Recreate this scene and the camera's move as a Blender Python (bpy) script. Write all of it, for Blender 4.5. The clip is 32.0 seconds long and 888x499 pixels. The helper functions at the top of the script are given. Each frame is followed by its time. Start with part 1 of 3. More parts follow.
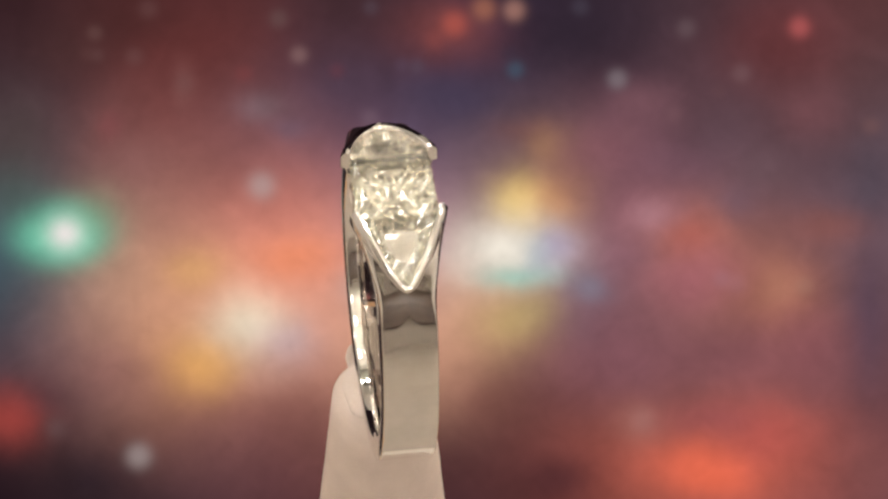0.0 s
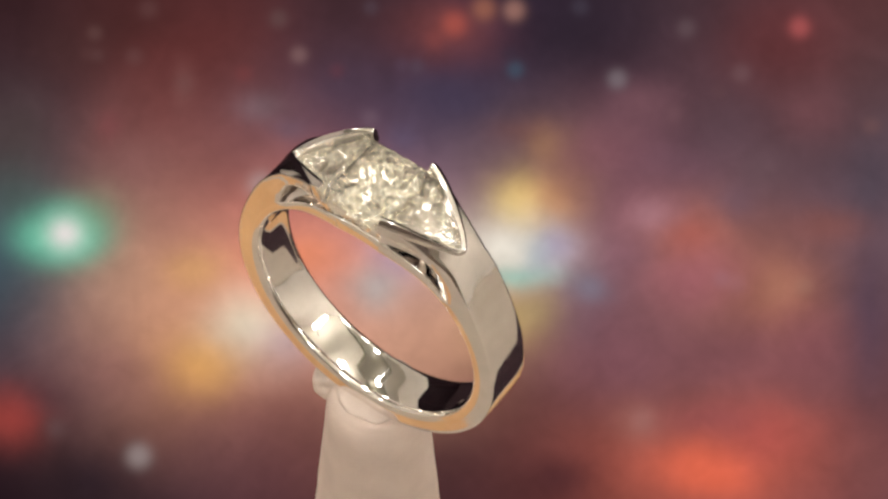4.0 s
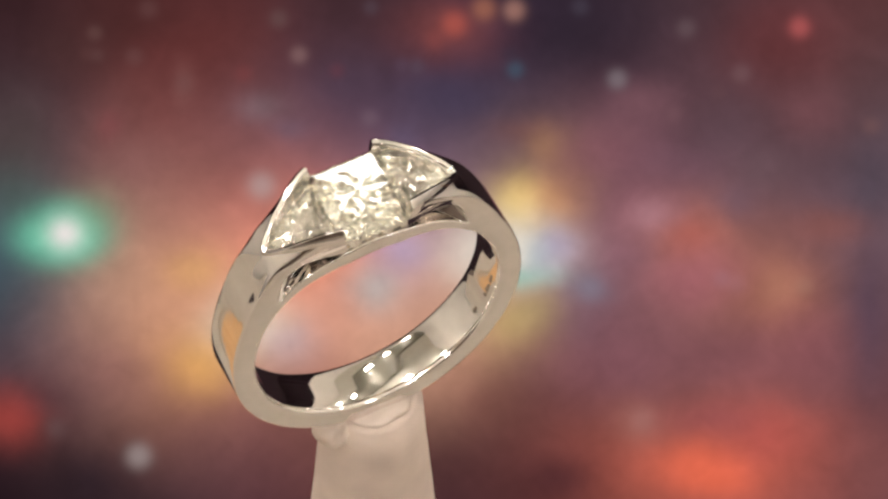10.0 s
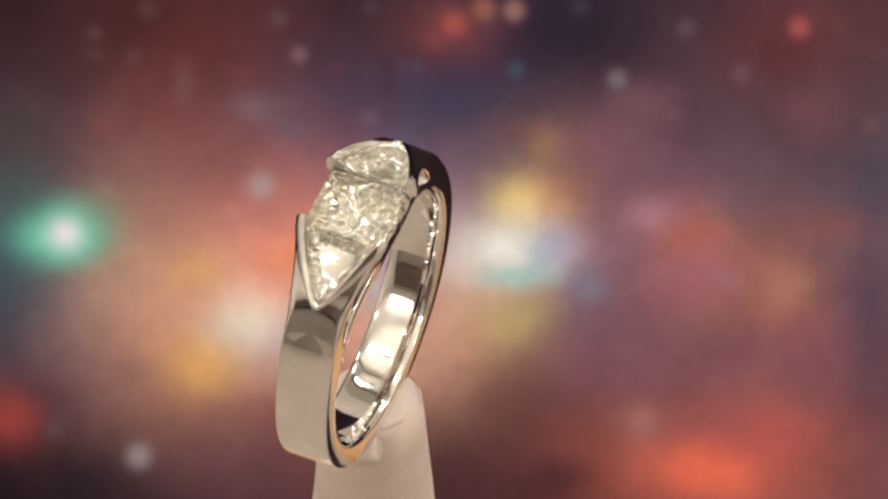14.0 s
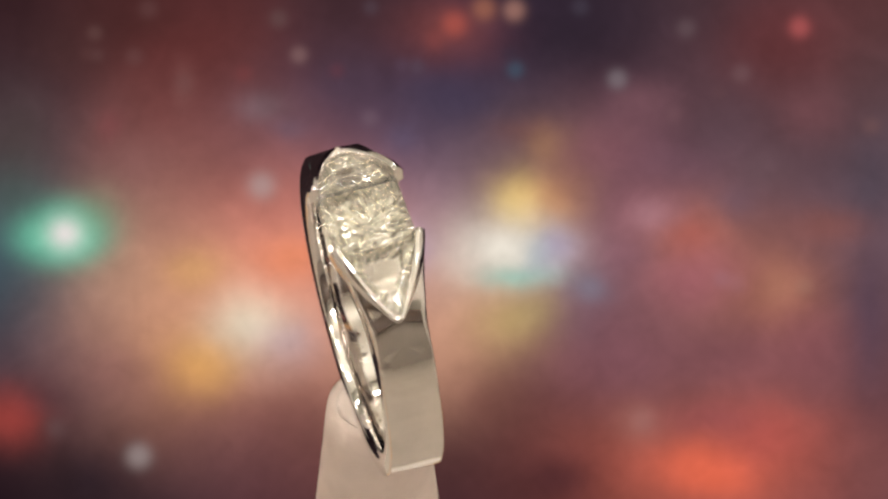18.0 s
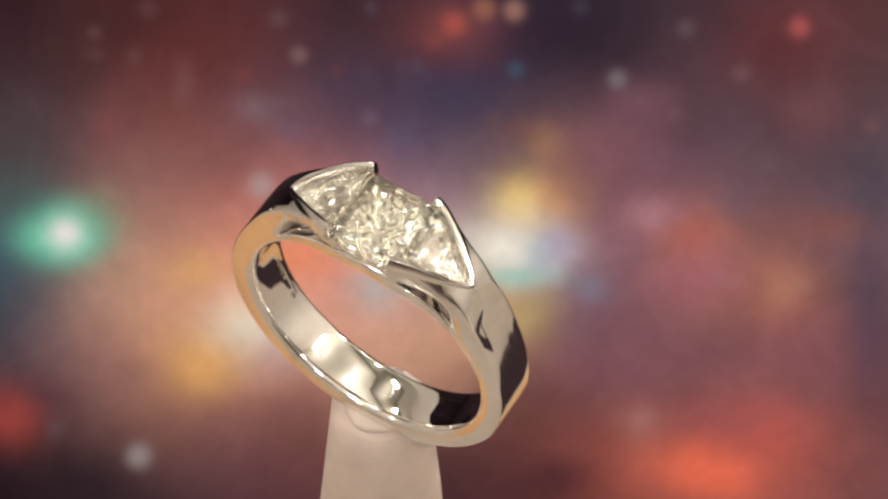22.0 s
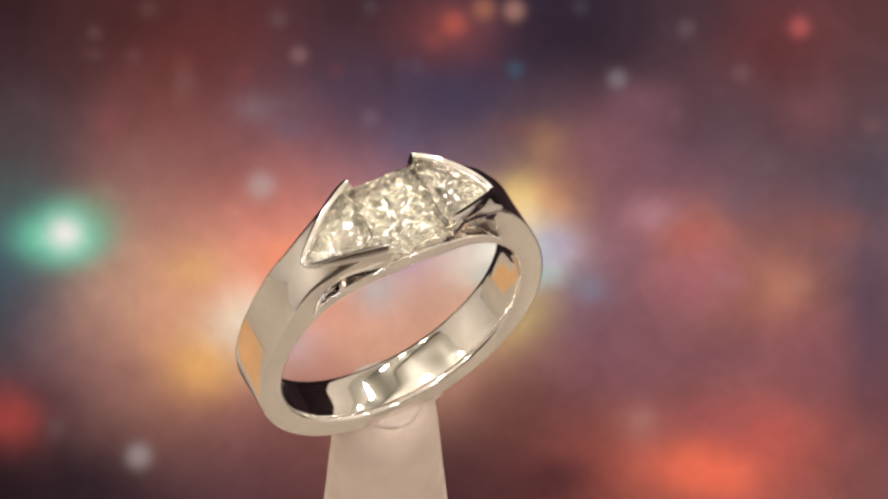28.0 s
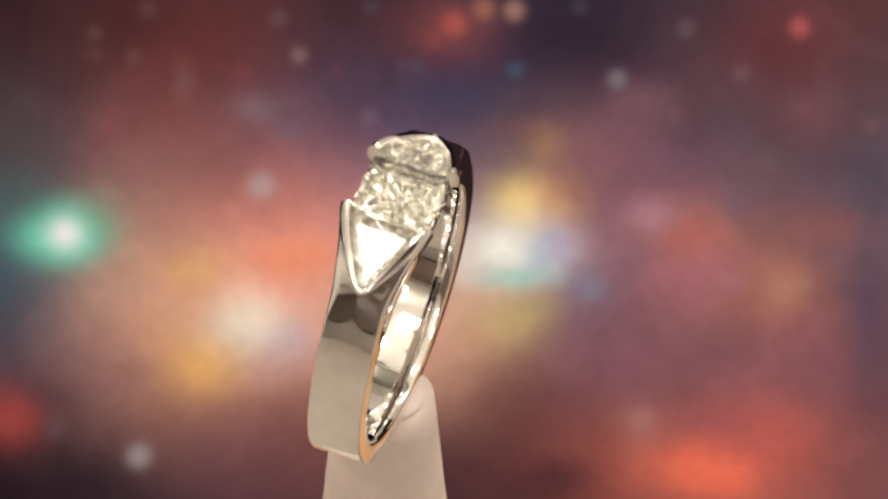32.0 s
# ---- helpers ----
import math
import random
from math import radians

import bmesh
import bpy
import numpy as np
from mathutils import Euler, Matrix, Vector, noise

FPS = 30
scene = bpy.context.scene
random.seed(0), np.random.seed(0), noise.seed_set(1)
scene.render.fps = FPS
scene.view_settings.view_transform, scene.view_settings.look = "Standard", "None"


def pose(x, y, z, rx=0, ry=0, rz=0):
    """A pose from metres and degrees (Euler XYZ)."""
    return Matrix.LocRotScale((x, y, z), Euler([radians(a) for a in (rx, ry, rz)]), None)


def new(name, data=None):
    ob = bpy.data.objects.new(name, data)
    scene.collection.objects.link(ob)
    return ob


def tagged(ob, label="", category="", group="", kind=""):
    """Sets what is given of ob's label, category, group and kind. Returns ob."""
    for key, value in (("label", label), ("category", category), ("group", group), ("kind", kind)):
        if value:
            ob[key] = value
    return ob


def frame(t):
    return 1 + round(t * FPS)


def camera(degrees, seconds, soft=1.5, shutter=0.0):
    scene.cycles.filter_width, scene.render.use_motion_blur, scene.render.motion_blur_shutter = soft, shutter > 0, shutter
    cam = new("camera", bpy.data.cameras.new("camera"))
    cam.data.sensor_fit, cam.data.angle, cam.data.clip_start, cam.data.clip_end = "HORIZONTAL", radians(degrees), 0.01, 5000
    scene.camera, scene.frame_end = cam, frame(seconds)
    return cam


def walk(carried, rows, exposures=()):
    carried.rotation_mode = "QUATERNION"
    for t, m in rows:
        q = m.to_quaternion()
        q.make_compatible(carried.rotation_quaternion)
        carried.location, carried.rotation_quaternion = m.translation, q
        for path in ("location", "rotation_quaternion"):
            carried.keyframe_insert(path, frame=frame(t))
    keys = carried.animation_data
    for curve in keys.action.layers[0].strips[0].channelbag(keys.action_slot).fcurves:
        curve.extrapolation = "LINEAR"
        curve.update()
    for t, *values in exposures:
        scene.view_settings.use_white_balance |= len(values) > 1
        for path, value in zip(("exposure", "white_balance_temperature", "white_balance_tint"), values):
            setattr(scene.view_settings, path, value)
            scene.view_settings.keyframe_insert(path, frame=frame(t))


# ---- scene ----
# The camera: a long lens, looking down at the ring from a hand's length away. It stands still.
MM = 0.001
cam = camera(14.0, 32.0, soft=2.65)
EYE = Matrix.Translation((0.0, -136.52 * MM, 200.61 * MM))
CAMERA_POSE = EYE @ pose(0, 0, 0, 0, 0, -1.793) @ pose(0, 0, 0, 35.151, 0, 0) @ pose(0, 0, 0, 0, 0, 1.387)
walk(cam, [(0.0, CAMERA_POSE), (32.0, CAMERA_POSE)],
     [(0.0, 0.07), (2.0, -0.03), (4.0, -0.02), (6.5, 0.04), (9.0, 0.05), (13.0, 0.02), (18.0, 0.0), (22.0, -0.01), (25.0, 0.07), (27.0, 0.13), (29.0, 0.15), (31.0, 0.11), (32.0, 0.11)])


def turn_at(t):
    """Angle of the turntable in degrees at t seconds: an almost even turn, anticlockwise from above."""
    return -3.570322e-05 * t ** 4 + 0.00339704 * t ** 3 - 0.113235 * t ** 2 + 11.655 * t - 82.3412


# ---- world and light ----
world = bpy.data.worlds.new("room_dark")
scene.world = world
world.use_nodes = True
world.node_tree.nodes["Background"].inputs[0].default_value = (0.010, 0.009, 0.009, 1)
world.node_tree.nodes["Background"].inputs[1].default_value = 1.0
LAMP_GLOW = 44.0


# ---- materials ----
def srgb(code):
    """Linear colour from a six-digit hex colour."""
    out = []
    for i in (0, 2, 4):
        c = int(code[i:i + 2], 16) / 255
        out.append(c / 12.92 if c <= 0.04045 else ((c + 0.055) / 1.055) ** 2.4)
    return (*out, 1.0)


def material(name):
    m = bpy.data.materials.new(name)
    m.use_nodes = True
    n = m.node_tree.nodes
    return m, m.node_tree, n["Principled BSDF"]


def node(tree, kind, **values):
    n = tree.nodes.new(kind)
    for key, value in values.items():
        n.inputs[key].default_value = value
    return n


def noise_node(tree, scale, detail=4.0, rough=0.55):
    co = tree.nodes.new("ShaderNodeTexCoord")
    n = node(tree, "ShaderNodeTexNoise", Scale=scale, Detail=detail, Roughness=rough)
    tree.links.new(co.outputs["Object"], n.inputs["Vector"])
    return n


def ramp(tree, source, a, b, lo=0.3, hi=0.7):
    r = tree.nodes.new("ShaderNodeValToRGB")
    r.color_ramp.elements[0].position, r.color_ramp.elements[1].position = lo, hi
    r.color_ramp.elements[0].color, r.color_ramp.elements[1].color = a, b
    tree.links.new(source, r.inputs["Fac"])
    return r


def bump(tree, bsdf, source, strength, distance):
    b = node(tree, "ShaderNodeBump", Strength=strength, Distance=distance)
    tree.links.new(source, b.inputs["Height"])
    tree.links.new(b.outputs["Normal"], bsdf.inputs["Normal"])


def mottled(name, dark, light, scale, rough, relief=0.0, relief_scale=0.0, metallic=0.0):
    m, tree, bsdf = material(name)
    broad = noise_node(tree, scale)
    tint = ramp(tree, broad.outputs["Fac"], (*dark, 1), (*light, 1))
    tree.links.new(tint.outputs["Color"], bsdf.inputs["Base Color"])
    bsdf.inputs["Roughness"].default_value = rough
    bsdf.inputs["Metallic"].default_value = metallic
    if relief:
        fine = noise_node(tree, relief_scale or scale * 6, 6.0, 0.65)
        bump(tree, bsdf, fine.outputs["Fac"], 0.6, relief)
    return m


def gold_material():
    m, tree, bsdf = material("polished_white_gold")
    fine = noise_node(tree, 900.0, 3.0)
    tint = ramp(tree, fine.outputs["Fac"], (0.81, 0.768, 0.738, 1), (0.87, 0.832, 0.805, 1))
    tree.links.new(tint.outputs["Color"], bsdf.inputs["Base Color"])
    gloss = ramp(tree, noise_node(tree, 2600.0, 5.0).outputs["Fac"], (0.03, 0.03, 0.03, 1), (0.08, 0.08, 0.08, 1))
    tree.links.new(gloss.outputs["Color"], bsdf.inputs["Roughness"])
    bsdf.inputs["Metallic"].default_value = 1.0
    bump(tree, bsdf, noise_node(tree, 420.0, 2.0).outputs["Fac"], 0.05, 0.00005)
    return m


def diamond_material():
    m, tree, bsdf = material("pale_yellow_diamond")
    bsdf.inputs["Base Color"].default_value = (1.0, 0.99, 0.965, 1)
    bsdf.inputs["Roughness"].default_value = 0.0
    bsdf.inputs["IOR"].default_value = 1.75
    bsdf.inputs["Transmission Weight"].default_value = 1.0
    straight = node(tree, "ShaderNodeBsdfTransparent", Color=(1.0, 0.99, 0.965, 1))
    both = node(tree, "ShaderNodeMixShader", Fac=0.34)
    tree.links.new(bsdf.outputs[0], both.inputs[1])
    tree.links.new(straight.outputs[0], both.inputs[2])
    tree.links.new(both.outputs[0], tree.nodes["Material Output"].inputs["Surface"])
    return m


def pavilion_material():
    """The lower facets of the stones: mirror metal, standing in for the light a diamond throws back up."""
    m, tree, bsdf = material("mirrored_pavilion")
    bsdf.inputs["Base Color"].default_value = (1.0, 0.975, 0.90, 1)
    bsdf.inputs["Roughness"].default_value = 0.07
    bsdf.inputs["Metallic"].default_value = 0.92
    return m


def glow_material(name, colour, strength):
    m = bpy.data.materials.new(name)
    m.use_nodes = True
    tree = m.node_tree
    tree.nodes.clear()
    e = node(tree, "ShaderNodeEmission", Color=(*colour, 1), Strength=strength)
    o = tree.nodes.new("ShaderNodeOutputMaterial")
    tree.links.new(e.outputs[0], o.inputs["Surface"])
    return m


GOLD = gold_material()
DIAMOND = diamond_material()
PAVILION = pavilion_material()
ENGRAVING = mottled("darkened_engraving", (0.16, 0.12, 0.09), (0.30, 0.24, 0.19), 4000.0, 0.45, metallic=0.7)
PLASTER = mottled("off_white_plaster", (0.50, 0.40, 0.35), (0.59, 0.48, 0.42), 260.0, 0.75, 0.00012, 900.0)
PUTTY = mottled("pale_putty", (0.48, 0.392, 0.342), (0.56, 0.46, 0.405), 500.0, 0.5, 0.0002, 1300.0)
PAPER = mottled("cream_table_top", (0.245, 0.204, 0.169), (0.285, 0.241, 0.200), 9.0, 0.6, 0.0001, 400.0)
OAK = mottled("orange_oak_edge", (0.33, 0.17, 0.065), (0.41, 0.225, 0.095), 40.0, 0.45, 0.0001, 300.0)
WALNUT = mottled("dark_walnut", (0.060, 0.038, 0.027), (0.095, 0.060, 0.042), 18.0, 0.4)
BLACK_CLOTH = mottled("black_cloth", (0.018, 0.010, 0.013), (0.026, 0.015, 0.019), 60.0, 0.9)
BLACK_CLOTH.node_tree.nodes["Principled BSDF"].inputs["Specular IOR Level"].default_value = 0.05
LEATHER = mottled("brown_leather", (0.16, 0.075, 0.045), (0.23, 0.115, 0.07), 30.0, 0.45, 0.0006, 160.0)
WALL_PAINT = mottled("cream_wall_paint", (0.74, 0.685, 0.62), (0.80, 0.745, 0.68), 3.0, 0.8)
GREIGE_PAINT = mottled("greige_wall_paint", (0.27, 0.232, 0.196), (0.31, 0.268, 0.228), 3.0, 0.8)
CEILING_PAINT = mottled("warm_ceiling_paint", (0.70, 0.665, 0.565), (0.76, 0.725, 0.62), 3.0, 0.8)
BEAM = mottled("olive_brown_beam", (0.17, 0.155, 0.115), (0.23, 0.21, 0.16), 6.0, 0.6)
PLATTER = mottled("white_turntable_plastic", (0.44, 0.39, 0.34), (0.48, 0.43, 0.38), 80.0, 0.4)
DARK_METAL = mottled("dark_lamp_metal", (0.03, 0.03, 0.03), (0.06, 0.055, 0.05), 90.0, 0.4, metallic=0.6)
WARM_LAMP = glow_material("lamp_glass_lit", (1.0, 0.96, 0.90), LAMP_GLOW)

PRINT = 15.68        # width of the printed picture in its own units, height 8.81


class Nebula:
    """The printed picture: soft fields of colour, then clouds, then single stars, laid over one another."""

    def __init__(self):
        self.m = bpy.data.materials.new("nebula_print")
        self.m.use_nodes = True
        self.tree = self.m.node_tree
        self.tree.nodes.clear()
        co = self.tree.nodes.new("ShaderNodeTexCoord")
        warp = node(self.tree, "ShaderNodeTexNoise", Scale=0.9, Detail=3.0, Roughness=0.55)
        self.tree.links.new(co.outputs["Object"], warp.inputs["Vector"])
        away = self.vec("SUBTRACT", warp.outputs["Color"], (0.5, 0.5, 0.5))
        self.place = co.outputs["Object"]
        self.bent = self.vec("MULTIPLY_ADD", away, (0.34, 0.34, 0.0), self.place)
        self.colour_sum = self.weight_sum = None
        self.colour = None

    def vec(self, op, *sources):
        n = self.tree.nodes.new("ShaderNodeVectorMath")
        n.operation = op
        for socket, s in zip(n.inputs, sources):
            if isinstance(s, (tuple, Vector)):
                socket.default_value = s
            else:
                self.tree.links.new(s, socket)
        return n.outputs["Value" if op in ("DOT_PRODUCT", "LENGTH") else "Vector"]

    def num(self, op, *sources):
        n = self.tree.nodes.new("ShaderNodeMath")
        n.operation = op
        for socket, s in zip(n.inputs, sources):
            if isinstance(s, (int, float)):
                socket.default_value = s
            else:
                self.tree.links.new(s, socket)
        return n.outputs[0]

    def ink(self, code):
        r, g, b, a = srgb(code)
        return (0.97 * r, 1.06 * g, 1.03 * b, a)

    def bell(self, where, x, y, sx, sy, power=2.0):
        d = self.vec("MULTIPLY_ADD", where, (1 / sx, 1 / sy, 0.0), (-(x - PRINT / 2) / sx, (y - 4.405) / sy, 0.0))
        q = self.vec("DOT_PRODUCT", d, d)
        if power != 2.0:
            q = self.num("POWER", q, power / 2)
        return self.num("POWER", 0.6065, q)

    def field(self, x, y, code, s=0.8):
        w = self.bell(self.bent, x, y, s, s)
        c = self.ink(code)[:3]
        scaled = self.vec("SCALE", c)
        self.tree.links.new(w, scaled.node.inputs["Scale"])
        self.colour_sum = scaled if self.colour_sum is None else self.vec("ADD", self.colour_sum, scaled)
        self.weight_sum = w if self.weight_sum is None else self.num("ADD", self.weight_sum, w)

    def settle(self):
        inverse = self.num("DIVIDE", 1.0, self.num("ADD", self.weight_sum, 0.0005))
        flat = self.vec("SCALE", self.colour_sum)
        self.tree.links.new(inverse, flat.node.inputs["Scale"])
        self.colour = flat

    def over(self, x, y, sx, sy, code, amount=0.8, power=2.0, bent=True):
        w = self.num("MULTIPLY", self.bell(self.bent if bent else self.place, x, y, sx, sy, power), amount)
        n = self.tree.nodes.new("ShaderNodeMix")
        n.data_type = "RGBA"
        self.tree.links.new(w, n.inputs[0])
        self.tree.links.new(self.colour, n.inputs[6])
        n.inputs[7].default_value = self.ink(code)
        self.colour = n.outputs[2]

    def star(self, x, y, r, code, amount=0.7):
        self.over(x, y, r * 0.66, r * 0.66, code, amount * 0.60, 2.4, False)

    def clouds(self, scale, amount, bend):
        """Uneven brightness of the print."""
        n = node(self.tree, "ShaderNodeTexNoise", Scale=scale, Detail=2.0, Roughness=0.5, Distortion=bend)
        self.tree.links.new(self.place, n.inputs["Vector"])
        gain = self.num("MULTIPLY_ADD", n.outputs["Fac"], 2 * amount, 1 - amount)
        lit = self.vec("SCALE", self.colour)
        self.tree.links.new(gain, lit.node.inputs["Scale"])
        self.colour = lit

    def finish(self):
        e = node(self.tree, "ShaderNodeEmission", Strength=0.96)
        o = self.tree.nodes.new("ShaderNodeOutputMaterial")
        self.tree.links.new(self.colour, e.inputs["Color"])
        self.tree.links.new(e.outputs[0], o.inputs["Surface"])
        return self.m


def nebula():
    p = Nebula()
    f = p.field
    # upper edge
    f(0.2, 0.2, "371f23"), f(2.0, 0.5, "462526"), f(3.4, 0.6, "542a2c"), f(4.3, 1.4, "643435"), f(6.0, 0.6, "44282c")
    f(7.0, 0.5, "3c2830"), f(8.2, 1.3, "352f46"), f(9.1, 1.7, "3a3049"), f(10.0, 0.6, "2c1f2a"), f(11.0, 1.0, "3a2a36")
    f(12.5, 0.6, "48323a"), f(13.6, 0.9, "5c3438"), f(15.1, 0.6, "5e3638"), f(14.6, 1.9, "5f3e42"), f(12.0, 2.0, "624048")
    # upper middle
    f(0.5, 1.8, "462d34"), f(0.4, 2.8, "52444a"), f(2.2, 2.4, "764544"), f(3.4, 2.5, "7a4848"), f(4.7, 2.6, "80545a")
    f(5.7, 2.0, "5c4255"), f(7.0, 2.5, "644a60"), f(10.2, 2.2, "5f3e4b"), f(11.2, 2.9, "7e4e58"), f(13.0, 2.6, "584048")
    f(15.2, 3.2, "5a4a58"), f(15.5, 2.0, "5e444a"), f(8.3, 3.0, "7a5c68"), f(9.5, 2.8, "8a6458")
    # middle
    f(2.4, 3.4, "8a5e5c"), f(3.2, 4.0, "b8766a"), f(4.1, 3.5, "a6605c"), f(5.1, 4.0, "e07c66"), f(5.9, 3.2, "845660")
    f(6.0, 4.5, "f49a80"), f(7.2, 4.2, "b48ca0"), f(7.8, 5.0, "cd9678"), f(6.6, 6.0, "e0a58c"), f(7.6, 6.2, "c48872")
    f(0.3, 5.4, "363d4a"), f(0.2, 4.3, "46606a"), f(2.2, 4.7, "a88a78"), f(3.0, 5.0, "e09878"), f(4.3, 5.0, "f2a088")
    f(2.2, 5.8, "c88c78"), f(3.3, 6.1, "d69468"), f(5.0, 5.6, "eca08c"), f(1.5, 6.2, "8a6064"), f(0.6, 6.5, "472f38")
    f(10.5, 4.4, "8c606e"), f(11.0, 5.2, "7c5058"), f(10.8, 6.1, "7a4c54"), f(12.2, 5.1, "8e5656"), f(13.5, 5.0, "a06254")
    f(14.6, 4.3, "7a5258"), f(15.5, 4.6, "644a54"), f(15.5, 6.0, "5f404a"), f(12.2, 6.5, "784c4e"), f(14.4, 6.4, "885254")
    f(12.4, 4.1, "a0625a"), f(13.6, 3.5, "644650"), f(10.3, 3.4, "875460")
    # lower part
    f(2.6, 6.9, "905a52"), f(4.0, 7.0, "a0625a"), f(5.5, 7.0, "965a50"), f(0.3, 8.5, "22131a"), f(1.5, 8.4, "281b22")
    f(3.0, 8.3, "33222a"), f(4.5, 8.4, "4a2a32"), f(4.0, 7.6, "70464a"), f(5.4, 7.9, "683c3e"), f(7.0, 8.2, "50302f")
    f(8.0, 8.5, "44262c"), f(9.2, 8.5, "3c2228"), f(10.1, 8.4, "4a282c"), f(9.0, 7.4, "724440"), f(10.2, 7.6, "74423f")
    f(1.4, 7.5, "503434"), f(11.6, 7.6, "7d4c48"), f(13.2, 7.5, "945050"), f(15.0, 8.2, "70464a"), f(15.4, 7.4, "603a40")
    p.settle()
    o = p.over
    # clouds
    o(1.08, 4.12, 0.66, 0.46, "549484", 0.8, 3.0, False), o(1.10, 4.12, 0.54, 0.37, "7ed4b2", 0.85, 2.4, False), o(1.15, 4.12, 0.22, 0.21, "f0dede", 0.95, 2.0, False)
    o(3.45, 4.75, 0.40, 0.28, "dc9c68", 0.6), o(3.60, 6.35, 0.45, 0.40, "dc9c5c", 0.7), o(4.4, 5.75, 0.50, 0.42, "f0d8c0", 0.85)
    o(5.05, 6.05, 0.38, 0.32, "c8aab4", 0.6), o(9.65, 2.60, 0.26, 0.24, "b88262", 0.35), o(9.20, 3.68, 0.38, 0.38, "f6c878", 0.9)
    o(9.75, 3.58, 0.30, 0.32, "dc9668", 0.65), o(8.9, 4.40, 0.70, 0.42, "f8e6da", 0.95), o(9.15, 4.90, 0.45, 0.15, "90c4ba", 0.7), o(9.58, 4.52, 0.24, 0.28, "a8bec8", 0.5)
    o(9.85, 4.35, 0.25, 0.25, "a894b4", 0.6), o(9.05, 5.72, 0.50, 0.42, "c4a06c", 0.72), o(9.45, 5.45, 0.35, 0.25, "c8aa74", 0.4)
    o(10.4, 5.10, 0.32, 0.25, "7c7488", 0.6), o(6.6, 5.05, 0.35, 0.30, "b8b0b0", 0.7), o(7.1, 4.4, 0.35, 0.3, "b49cc0", 0.6)
    o(5.2, 4.55, 0.55, 0.28, "fa8c62", 0.6), o(11.5, 3.75, 0.55, 0.30, "9c626c", 0.7), o(12.2, 4.10, 0.60, 0.35, "b06a5c", 0.5), o(13.85, 5.2, 0.50, 0.50, "b46858", 0.6), o(12.4, 4.78, 0.5, 0.38, "b06468", 0.5), o(9.9, 0.75, 0.85, 0.5, "271e29", 0.5)
    o(12.6, 8.3, 1.6, 0.75, "c05a4a", 0.85), o(12.6, 8.30, 0.45, 0.30, "ec664a", 0.8), o(13.6, 7.7, 0.7, 0.4, "b85a50", 0.5)
    o(0.15, 7.35, 0.50, 0.35, "b84638", 0.45), o(11.3, 7.45, 0.3, 0.28, "a0645c", 0.6)
    o(7.9, 0.55, 0.65, 0.45, "84423f", 0.7), o(13.9, 0.6, 0.6, 0.5, "70383c", 0.5), o(4.7, 1.85, 0.4, 0.22, "74565e", 0.5)
    # second layer of clouds
    o(3.3, 0.75, 0.9, 0.55, "66302f", 0.6), o(2.9, 1.9, 0.6, 0.6, "7c403e", 0.4), o(3.25, 1.5, 0.12, 0.28, "8a5654", 0.5), o(1.95, 2.2, 0.16, 0.2, "84484a", 0.6)
    o(0.3, 2.6, 0.5, 0.7, "50403f", 0.6), o(0.25, 3.5, 0.45, 0.35, "4e5c58", 0.55), o(1.75, 3.75, 0.35, 0.35, "7c8a6e", 0.4)
    o(4.55, 1.85, 0.26, 0.16, "80666e", 0.35), o(5.15, 2.25, 0.24, 0.16, "6e586a", 0.4), o(7.45, 1.85, 0.5, 0.55, "423549", 0.5), o(7.1, 2.45, 0.2, 0.2, "625470", 0.4)
    o(6.1, 1.5, 0.5, 0.4, "4c3a4c", 0.5), o(2.3, 2.85, 0.35, 0.3, "94605e", 0.45), o(2.5, 0.35, 0.6, 0.35, "4a2828", 0.4), o(1.2, 0.9, 0.5, 0.4, "4c2e2e", 0.5)
    o(8.1, 1.75, 0.5, 0.4, "433850", 0.5), o(9.3, 2.3, 0.45, 0.18, "84524e", 0.4), o(9.65, 2.55, 0.26, 0.24, "ae7c5e", 0.45), o(10.1, 3.25, 0.35, 0.5, "a46e5c", 0.55)
    o(11.35, 1.85, 0.42, 0.26, "845660", 0.6), o(10.6, 2.7, 0.5, 0.35, "8c5660", 0.5), o(11.55, 3.8, 0.32, 0.2, "b8808a", 0.6), o(12.2, 4.15, 0.34, 0.28, "b45c52", 0.6)
    o(12.1, 2.9, 0.7, 0.4, "745060", 0.5), o(14.35, 1.95, 0.45, 0.4, "7a4a50", 0.6), o(13.8, 0.85, 0.7, 0.5, "6a3436", 0.5), o(15.4, 3.3, 0.3, 0.6, "4c404c", 0.6)
    o(12.75, 2.3, 0.5, 0.45, "5e444e", 0.5), o(13.4, 3.0, 0.4, 0.3, "6c5058", 0.5), o(14.6, 4.0, 0.5, 0.25, "96564e", 0.5), o(13.0, 3.6, 0.3, 0.25, "6e5668", 0.4)
    o(3.65, 6.45, 0.4, 0.28, "e4a060", 0.55), o(3.45, 4.72, 0.3, 0.22, "e0a070", 0.5), o(0.25, 7.35, 0.35, 0.32, "b04440", 0.45), o(0.9, 7.0, 0.45, 0.3, "4c3038", 0.5)
    o(1.0, 7.6, 0.2, 0.18, "5c4244", 0.5), o(1.6, 8.5, 0.5, 0.3, "281c24", 0.6), o(4.8, 6.5, 0.4, 0.3, "c08878", 0.5), o(2.0, 6.6, 0.5, 0.35, "8c5a58", 0.4)
    o(12.5, 8.25, 0.6, 0.28, "ec6a50", 0.6), o(13.5, 7.75, 0.5, 0.35, "c05650", 0.6), o(12.6, 7.4, 0.6, 0.22, "9c5054", 0.5), o(9.9, 8.45, 0.5, 0.3, "3c2028", 0.6)
